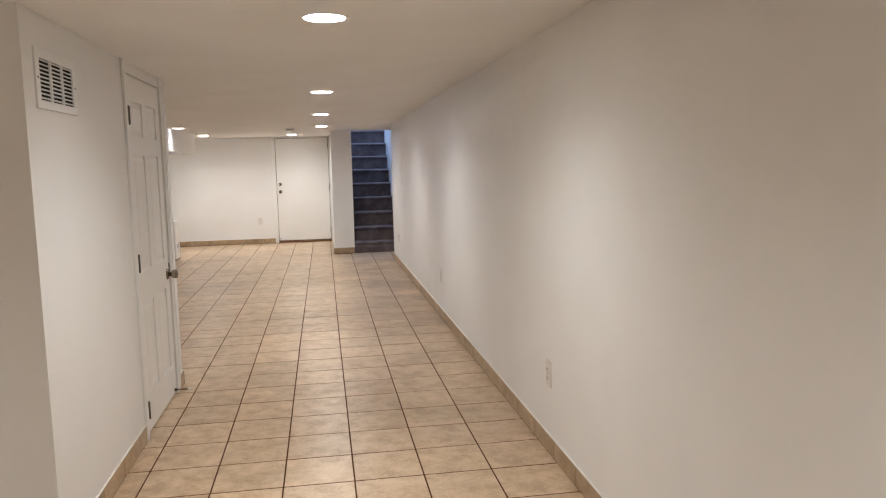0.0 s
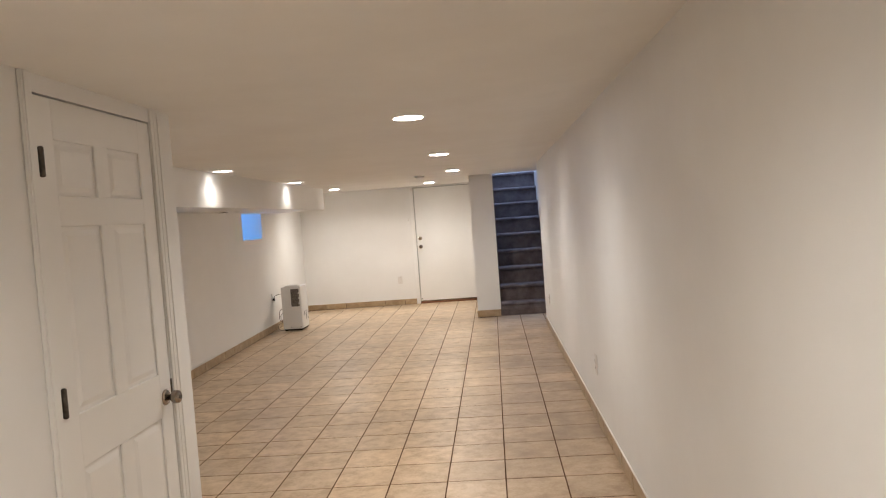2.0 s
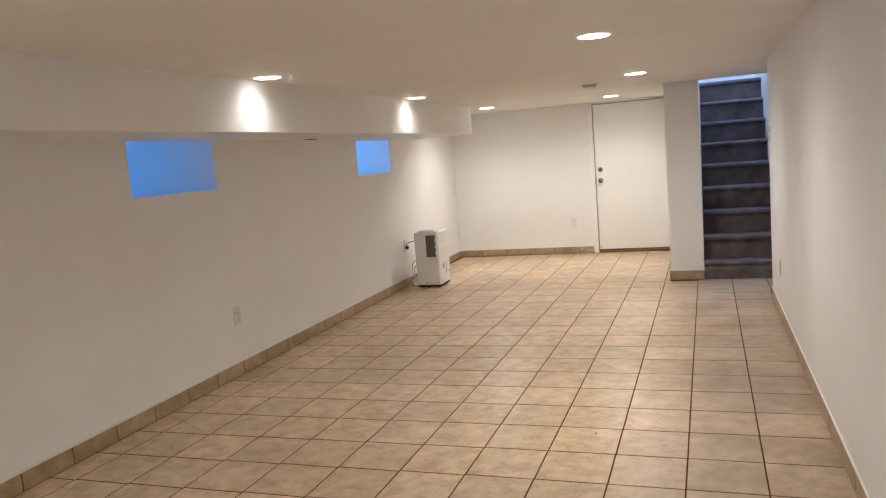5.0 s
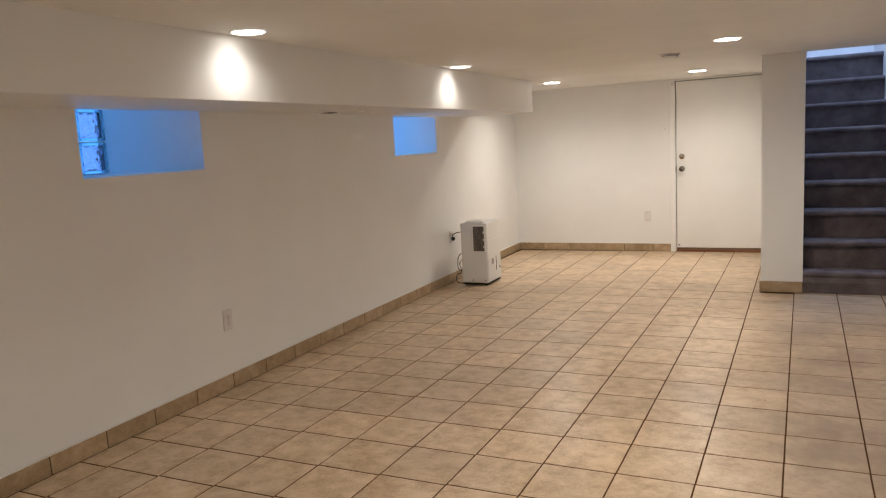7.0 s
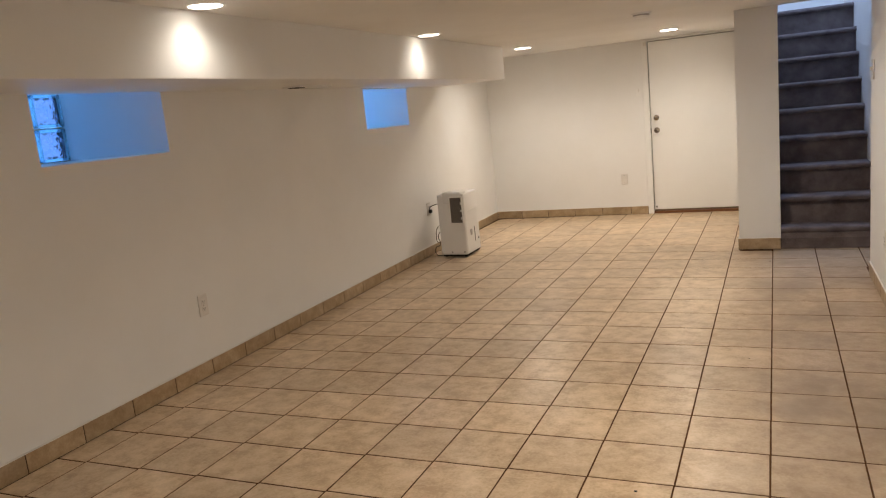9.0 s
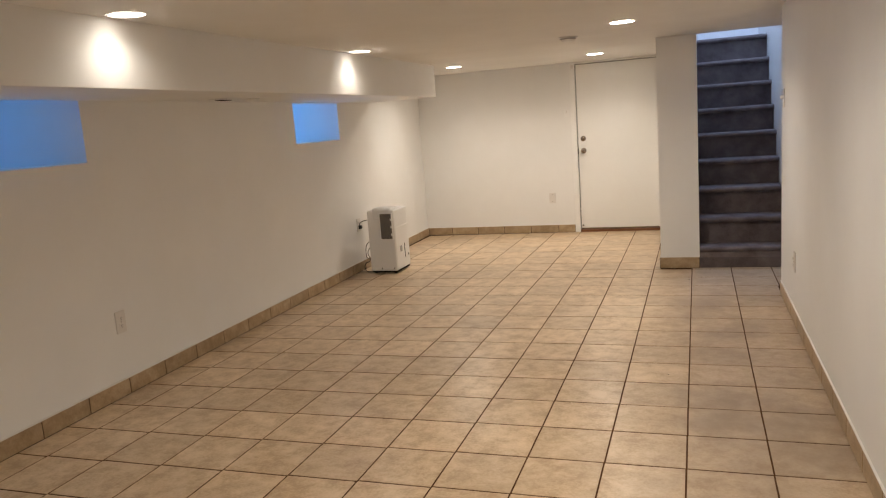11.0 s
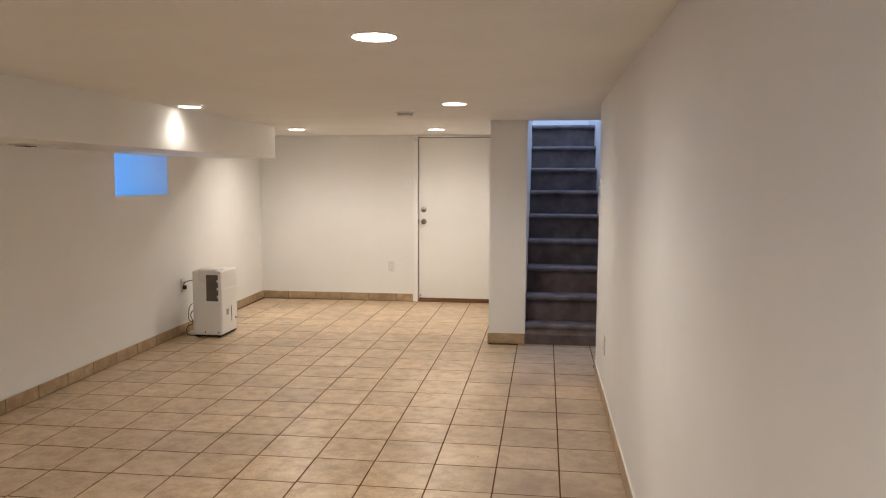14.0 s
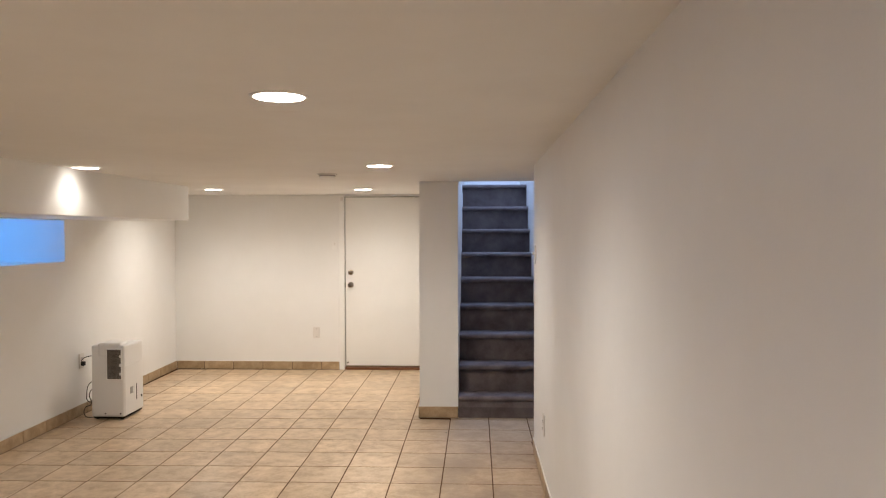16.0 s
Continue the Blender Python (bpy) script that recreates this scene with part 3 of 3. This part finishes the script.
part("screw_stop", lathe([(0.0, 0.012), (0.007, 0.012), (0.009, 0.006), (0.009, 0.0), (0.0, 0.0)], Matrix.Translation((0.03, 0.012, 0.075)) @ Matrix.Rotation(radians(90), 4, "X"), 14), HINGE, door)
for z in (1.74, 1.0, 0.22):
    hinge(door, (DW - 0.003, 0.004, z), "y")

frame_n = thing("door_frame", (DX0, YN, 0), "white painted flat door frame", "door frame", kind="structure")
part("frame_side", box((-0.060, -0.012, 0.0), (0.0, 0.0, CEIL - 0.001), 0.003, 1), TRIM, frame_n)
part("frame_side", box((DW + 0.0005, -0.012, 0.0), (COL_X0 - DX0 - 0.001, 0.0, CEIL - 0.001), 0.002, 1), TRIM, frame_n)
part("frame_head", box((0.0005, -0.0115, DZ + 0.001), (DW, 0.0, CEIL - 0.001), 0.002, 1), TRIM, frame_n)


# ---- outlets and switches ----
def outlet(at, rz, group="wall outlets"):
    """A duplex outlet whose plate faces -y before the turn."""
    o = thing("wall_outlet", at, "white plastic duplex wall outlet", "outlet", group, rz)
    plate = part("cover_plate", box((-0.038, -0.008, -0.062), (0.038, 0.0, 0.062), 0.004, 2), PLATE, o)
    for s in (-0.021, 0.021):
        f = part("socket", box((-0.017, -0.0105, s - 0.015), (0.017, -0.004, s + 0.015), 0.004, 2), PLATE, o)
        part("slots", boxes(((-0.008, -0.0112, s - 0.002), (-0.0055, -0.0100, s + 0.007)), ((0.0055, -0.0112, s - 0.001), (0.008, -0.0100, s + 0.006)),
                            ((-0.0025, -0.0112, s - 0.010), (0.0025, -0.0100, s - 0.0055))), DARK, f, "dark plug slots")
    part("screw", lathe([(0.0, 0.0095), (0.003, 0.0095), (0.0035, 0.0075), (0.0, 0.0075)], Matrix.Rotation(radians(90), 4, "X"), 10), NICKEL, plate)
    return o


outlet((XE, 3.595, 0.385), -90)
outlet((XE, 6.775, 0.395), -90)
outlet((XE, 10.43, 0.378), -90)
outlet((west(8.776), 8.776, 0.41), 90 + SKEW_DEG)
outlet((west(12.075), 12.075, 0.447), 90 + SKEW_DEG)

jack = thing("jack_plate", (-0.995, YN, 0.405), "white plastic wall plate with one small jack", "wall plate")
jp = part("cover_plate", box((-0.037, -0.008, -0.060), (0.037, 0.0, 0.060), 0.004, 2), PLATE, jack)
part("jack", box((-0.008, -0.0125, -0.006), (0.008, -0.006, 0.020), 0.002, 1), PLATE, jp)
for z in (-0.042, 0.042):
    part("screw", lathe([(0.0, 0.0095), (0.003, 0.0095), (0.0035, 0.0075), (0.0, 0.0075)], Matrix.Translation((0, 0, z)) @ Matrix.Rotation(radians(90), 4, "X"), 10), NICKEL, jp)


def switch(at, rz, gangs):
    o = thing("light_switch", at, "white plastic toggle light switch", "switch", "light switches", rz)
    w = 0.037 + 0.023 * (gangs - 1)
    part("cover_plate", box((-w, -0.008, -0.062), (w, 0.0, 0.062), 0.004, 2), PLATE, o)
    for g in range(gangs):
        x = (g - (gangs - 1) / 2) * 0.046
        part("toggle", box((x - 0.005, -0.018, -0.004), (x + 0.005, -0.006, 0.016), 0.002, 1), PLATE, o)
    return o


switch((XE, 11.075, 1.356), -90, 2)
# small painted-over plate beside the door
plate = thing("blank_plate", (-0.79, YN, 1.36), "small painted-over wall plate beside the door", "wall plate")
part("cover_plate", box((-0.028, -0.005, -0.042), (0.028, 0.0, 0.042), 0.002, 2), TRIM, plate)
part("toggle", box((-0.005, -0.013, 0.004), (0.005, -0.004, 0.030), 0.002, 1), PLATE, plate, "painted-over toggle")
sensor = thing("door_sensor", (DX0 - 0.022, YN - 0.012, DZ - 0.028), "small white contact sensor at the door head", "sensor")
part("magnet", box((-0.016, -0.011, -0.019), (0.012, 0.0, 0.019), 0.003, 2), PLATE, sensor)

# ---- return-air grille in the corridor wall ----
grille = thing("air_grille", (XC, 3.235, 1.693), "white louvred return-air grille", "vent")
GW, GH = 0.205, 0.103
fr = bmesh.new()
for lo, hi in (((0, -GW, -GH), (0.008, GW, -GH + 0.030)), ((0, -GW, GH - 0.034), (0.008, GW, GH)), ((0, -GW, -GH + 0.029), (0.0079, -GW + 0.036, GH - 0.033)),
               ((0, GW - 0.030, -GH + 0.029), (0.0079, GW, GH - 0.033)), ((0, -0.064, -GH + 0.029), (0.0078, -0.050, GH - 0.033)), ((0, 0.054, -GH + 0.029), (0.0078, 0.068, GH - 0.033))):
    add_box(fr, lo, hi, 0.0015, 1)
part("grille_frame", fr, PLASTIC, grille)
for y in (-GW + 0.014, GW - 0.012):
    part("screw", lathe([(0.0, 0.0), (0.0035, 0.0), (0.0042, -0.002), (0.0, -0.002)], Matrix.Translation((0.0098, y, 0.0)) @ Matrix.Rotation(radians(90), 4, "Y"), 10), HINGE, grille)
# no duct behind: its shade is the colour of this thin sheet
part("duct_shade_sheet", boxes(((0.0004, -GW + 0.02, -GH + 0.02), (0.0012, GW - 0.02, GH - 0.02))), DARK, grille, "near-black sheet painting the duct's shade behind the louvres")
for c0, c1 in ((-GW + 0.036, -0.064), (-0.050, 0.054), (0.068, GW - 0.030)):
    for k in range(10):
        z = -GH + 0.034 + k * 0.0142
        bm = bmesh.new()
        vs = [bm.verts.new(p) for p in ((0.0015, c0, z + 0.007), (0.0075, c0, z), (0.0075, c1, z), (0.0015, c1, z + 0.007),
                                        (0.0015, c0, z + 0.0082), (0.0075, c0, z + 0.0012), (0.0075, c1, z + 0.0012), (0.0015, c1, z + 0.0082))]
        for f in ((0, 1, 2, 3), (7, 6, 5, 4), (0, 4, 5, 1), (1, 5, 6, 2), (2, 6, 7, 3), (3, 7, 4, 0)):
            bm.faces.new([vs[i] for i in f])
        part("slat", bm, PLASTIC, grille)

# supply register under the soffit
reg = thing("ceiling_register", (-2.237, 9.832, SOFF_Z), "white metal air register under the soffit", "vent")
rf = bmesh.new()
for lo, hi in (((-0.07, -0.19, -0.008), (-0.05, 0.19, 0)), ((0.05, -0.19, -0.008), (0.07, 0.19, 0)), ((-0.05, -0.19, -0.0079), (0.05, -0.165, 0)), ((-0.05, 0.165, -0.0079), (0.05, 0.19, 0))):
    add_box(rf, lo, hi, 0.002, 1)
part("register_frame", rf, PLASTIC, reg)
# the register's inner shade, also a near-black sheet on the soffit face
part("duct_shade_sheet", boxes(((-0.05, -0.165, -0.002), (0.05, 0.165, -0.0004))), DARK, reg)
part("damper", box((-0.030, -0.185, -0.0135), (0.030, -0.08, -0.0105), 0.001, 1), DARK, reg, "dark open damper blade")
for k in range(7):
    part("slat", box((-0.046 + k * 0.0145, -0.164, -0.010), (-0.0445 + k * 0.0145, 0.164, -0.002)), PLASTIC, reg)

# ---- dehumidifier ----
dh = thing("dehumidifier", (-2.21, 12.09, 0), "white plastic portable dehumidifier on the tiles by the wall", "dehumidifier")
HX, HY = 0.135, 0.175
body = bmesh.new()
add_box(body, (-HX, -HY, 0.022), (HX, HY, 0.598), 0.016, 4)
b = part("body", body, PLASTIC, dh, smooth=False)
part("top_hump", box((-0.085, -HY - 0.003, 0.50), (0.110, -HY + 0.15, 0.619), 0.024, 5), PLASTIC, dh)
part("base_skirt", box((-HX + 0.01, -HY + 0.01, 0.008), (HX - 0.01, HY - 0.01, 0.03), 0.004, 1), DARK, dh, "dark base under the body")
for x in (-0.1, 0.1):
    for y in (-0.14, 0.14):
        part("foot", lathe([(0.0, 0.0), (0.014, 0.0), (0.014, 0.01), (0.0, 0.01)], Matrix.Translation((x, y, 0)), 12), BLACK, dh)
# intake grille on the end facing the room
part("coil", box((0.0, -HY - 0.0050, 0.330), (0.112, -HY - 0.0032, 0.566)), FOIL, dh, "grey coil fins behind the grille")
gr = bmesh.new()
for k in range(13):
    x = 0.001 + k * 0.0091
    add_box(gr, (x, -HY - 0.0075, 0.330), (x + 0.0028, -HY - 0.0055, 0.566))
for k in range(25):
    z = 0.332 + k * 0.0096
    add_box(gr, (0.0, -HY - 0.0072, z), (0.112, -HY - 0.0058, z + 0.0028))
tagged(part("intake_mesh", gr, MESH, dh, "fine brown-grey intake mesh"), kind="stuff")
fr = bmesh.new()
for lo, hi in (((-0.008, -0.012, 0.322), (0.0, 0.0, 0.574)), ((0.112, -0.012, 0.322), (0.120, 0.0, 0.574)), ((0.0, -0.0119, 0.322), (0.112, 0.0, 0.330)), ((0.0, -0.0119, 0.566), (0.112, 0.0, 0.574))):
    add_box(fr, (lo[0], -HY + lo[1] + 0.003, lo[2]), (hi[0], -HY + hi[1] + 0.003, hi[2]), 0.0015, 1)
part("grille_frame", fr, PLASTIC, dh)
for z in (0.50, 0.43, 0.36):
    part("clip", box((0.100, -HY - 0.0095, z), (0.113, -HY - 0.006, z + 0.022), 0.001, 1), PLASTIC, dh)
# tank front on the side facing the room
part("tank_front", box((HX - 0.004, -HY + 0.016, 0.032), (HX + 0.002, HY - 0.016, 0.432), 0.002, 2), PLASTIC, dh, "white water tank front")
part("level_window", box((HX + 0.003, 0.030, 0.12), (HX + 0.0052, 0.040, 0.255), 0.001, 1), DARK, dh, "narrow dark water-level window")
part("handle_recess", box((HX + 0.003, -0.075, 0.19), (HX + 0.0050, -0.030, 0.245), 0.002, 1), GREY, dh)
part("drain_port", lathe([(0.0, 0.0), (0.010, 0.0), (0.010, 0.003), (0.0, 0.003)], Matrix.Translation((HX + 0.003, 0.125, 0.135)) @ Matrix.Rotation(radians(90), 4, "Y"), 16), DARK, dh)
for x in (-0.02, HX - 0.03):
    part("screw_hole", lathe([(0.0, 0.0), (0.006, 0.0), (0.006, 0.002), (0.0, 0.002)], Matrix.Translation((x, -HY - 0.001, 0.05)) @ Matrix.Rotation(radians(90), 4, "X"), 10), DARK, dh)


def cord(name, points, radius, mat, parent, label=""):
    cu = bpy.data.curves.new(name, "CURVE")
    cu.dimensions, cu.bevel_depth, cu.bevel_resolution, cu.resolution_u = "3D", radius, 2, 8
    s = cu.splines.new("BEZIER")
    s.bezier_points.add(len(points) - 1)
    for p, q in zip(s.bezier_points, points):
        p.co, p.handle_left_type, p.handle_right_type = q, "AUTO", "AUTO"
    cu.materials.append(mat)
    ob = new(name, cu)
    ob.parent = parent
    return tagged(ob, label)


cord("power_cord", [(-0.278, -0.030, 0.425), (-0.270, -0.04, 0.41), (-0.255, -0.09, 0.465), (-0.19, -0.12, 0.50), (-0.135, -0.09, 0.505)], 0.0036, BLACK, dh, "black power cord")
cord("power_cord", [(-0.135, -0.10, 0.30), (-0.165, -0.13, 0.29), (-0.185, -0.15, 0.21), (-0.16, -0.16, 0.14), (-0.135, -0.13, 0.15)], 0.0036, CORD, dh, "brown-grey cord loop")
cord("power_cord", [(-0.135, -0.12, 0.26), (-0.17, -0.14, 0.2), (-0.15, -0.15, 0.12), (-0.20, -0.15, 0.09), (-0.19, -0.17, 0.03), (-0.13, -0.16, 0.012)], 0.0036, CORD, dh, "brown-grey cord loop")
part("plug", box((-0.303, -0.032, 0.408), (-0.268, -0.002, 0.442), 0.006, 2), BLACK, dh, "black power plug")


# ---- tiles: skirting, then floor ----
def base_run(name, axis, at, face, spans, high, label, origin=(0, 0, 0), turn=0.0):
    """Skirting of cut tiles along a wall. axis: 'x' or 'y', the way it runs; face: the sign of the side it stands on."""
    run = thing(name, origin, label, "baseboard", rz=turn, kind="structure")
    lo, hi = min(s[0] for s in spans), max(s[1] for s in spans)
    off = sorted((at, at + face * 0.0085))
    back = sorted((at, at + face * 0.006))

    def slab(a, b, o, z0, z1, bevel=0.0):
        return box((o[0], a, z0), (o[1], b, z1), bevel, 1) if axis == "y" else box((a, o[0], z0), (b, o[1], z1), bevel, 1)
    part("joint", slab(lo, hi, back, 0.0, high - 0.002), BASE_GROUT, run)
    part("caulk_line", slab(lo, hi, sorted((at, at + face * 0.0075)), high, high + 0.005), CAULK, run, "white caulk along the top")
    for a, b in spans:
        o = part("tile", slab(-(b - a) / 2 + 0.0028, (b - a) / 2 - 0.0028, off, 0.003, high, 0.002), BASE_TILE, run)
        o.location = (0, (a + b) / 2, 0) if axis == "y" else ((a + b) / 2, 0, 0)
    return run


def spans(a, b, origin):
    cuts = [a] + [origin + TILE * 1.0 * k for k in range(-60, 60) if a + 0.02 < origin + TILE * k < b - 0.02] + [b]
    return list(zip(cuts, cuts[1:]))


BASE = "beige ceramic tile baseboard with brown joints"
base_run("baseboard_west", "y", 0.004, 1, spans(YC1 - 7.0, YN - 7.002, 0.545), 0.090, BASE, (XW, 7.0, 0), SKEW_DEG)
base_run("baseboard_north", "x", YN, -1, [(a, a + 0.326) for a in (-2.242, -1.916, -1.59, -1.264)] + [(-2.548, -2.242), (-0.938, DX0 - 0.061)], 0.088, BASE)
base_run("baseboard_east", "y", XE, -1, spans(YS, YE, 4.74), 0.088, BASE)
base_run("baseboard_stair_wall", "x", COL_Y, -1, [(COL_X0 - 0.008, COL_X1)], 0.093, BASE)
base_run("baseboard_stair_side", "y", COL_X0, -1, spans(COL_Y, YN - 0.002, 12.3), 0.093, BASE)
base_run("baseboard_corridor", "y", XC, 1, spans(YC0, CY0 - 0.068, 3.4), 0.088, BASE)
base_run("baseboard_corridor_end", "y", XC, 1, [(CY1 + 0.068, YC1)], 0.088, BASE)
base_run("baseboard_closet_end", "x", YC1, 1, spans(west(YC1) + 0.01, XC + 0.008, -1.1), 0.088, BASE)
base_run("baseboard_closet_south", "x", YC0, -1, spans(-2.59, XC + 0.008, -1.1), 0.088, BASE)

J = 0.0039
cols = range(math.floor((-2.62 - TX0) / TILE), math.ceil((1.42 - TX0) / TILE))
rows = range(math.floor((YS - TY0) / ROW), math.ceil((YN - TY0) / ROW))
shared = {}
rng = random.Random(5)


def tile_mesh(w, h):
    key = (round(w, 4), round(h, 4))
    if key not in shared:
        bm = bmesh.new()
        top, low = 0.0012, 0.0
        a = [bm.verts.new((sx * (w / 2), sy * (h / 2), -0.003)) for sx, sy in ((-1, -1), (1, -1), (1, 1), (-1, 1))]
        c = [bm.verts.new((sx * (w / 2), sy * (h / 2), -0.0012)) for sx, sy in ((-1, -1), (1, -1), (1, 1), (-1, 1))]
        d = [bm.verts.new((sx * (w / 2 - top), sy * (h / 2 - top), low)) for sx, sy in ((-1, -1), (1, -1), (1, 1), (-1, 1))]
        for p, q in ((a, c), (c, d)):
            for k in range(4):
                bm.faces.new((p[k], p[(k + 1) % 4], q[(k + 1) % 4], q[k]))
        bm.faces.new(d)
        shared[key] = mesh_of("tile", bm, FLOOR_TILE)
    return shared[key]


far_verts, far_faces = [], []
for i in cols:
    for j in rows:
        line = TY0 + ROW * j
        drift = max(0.0, line - 6.0) * 0.0033               # the joints were laid slightly askew towards the end
        x0, x1 = TX0 + drift + TILE * i + J * 0.88, TX0 + drift + TILE * (i + 1) - J * 0.88
        skew = 0.022 * min(0.0, TX0 + TILE * i + 0.3) if line > YC1 else 0.0      # rows run off a little towards the west wall
        y0, y1 = line + skew + J * 1.12, line + skew + ROW - J * 1.12
        x0, x1 = max(x0, -2.59 if y1 < YC0 else west(y0) + 0.002), min(x1, XE - 0.001 if y0 < YE else 1.42)
        y0, y1 = max(y0, YS), min(y1, YN)
        if y0 < YE and XE - 0.03 < x1:
            x1 = XE - 0.001      # the last course runs under the baseboard
        if x1 - x0 < 0.04 or y1 - y0 < 0.01:
            continue
        if y0 > COL_Y - 0.05 and x0 < COL_X0:
            x1 = min(x1, COL_X0 - 0.001)
        cx, cy = (x0 + x1) / 2, (y0 + y1) / 2
        if cx < XC - 0.2 and YC0 < cy < YC1 - 0.2:
            continue
        if cx > COL_X0 and cy > COL_Y + 0.3:
            continue
        lift = rng.uniform(-0.0004, 0.0004)
        turn = rng.uniform(-0.15, 0.15)
        if (3.0 < cy < 10.6 and cx > -1.6) or (6.8 < cy < 8.6):
            o = new("tile", tile_mesh(x1 - x0, y1 - y0))
            o.parent = floor
            o.matrix_basis = pose(cx, cy, lift, 0, 0, turn)
        else:
            n = len(far_verts)
            for e, z in ((0.0, -0.003), (0.0, -0.0012), (0.0018, 0.0)):
                far_verts += [(x0 + e, y0 + e, z + lift), (x1 - e, y0 + e, z + lift), (x1 - e, y1 - e, z + lift), (x0 + e, y1 - e, z + lift)]
            for s in (0, 4):
                far_faces += [(n + s + k, n + s + (k + 1) % 4, n + s + 4 + (k + 1) % 4, n + s + 4 + k) for k in range(4)]
            far_faces.append((n + 8, n + 9, n + 10, n + 11))
far_me = bpy.data.meshes.new("tile_field")
far_me.from_pydata(far_verts, [], far_faces)
far_me.materials.append(FLOOR_TILE)
far_ob = new("tile_field", far_me)
far_ob.parent = floor
tagged(far_ob, "beige ceramic floor tiles", kind="stuff")

# a few dark crumbs on the tiles
for x, y, size in ((0.12, 3.12, 0.006), (0.10, 7.98, 0.006), (0.52, 11.62, 0.005), (-1.62, 8.93, 0.004), (0.43, 9.4, 0.004)):
    bm = bmesh.new()
    bmesh.ops.create_icosphere(bm, subdivisions=1, radius=size)
    for v in bm.verts:
        v.co = Vector((v.co.x * rng.uniform(0.7, 1.3), v.co.y * rng.uniform(0.7, 1.3), (v.co.z + size) * 0.35))
    solid("crumb", bm, BLACK, "tiny dark crumb lying on the floor tiles", "crumb", "", "crumbs on the floor").location = (x, y, 0.0006)
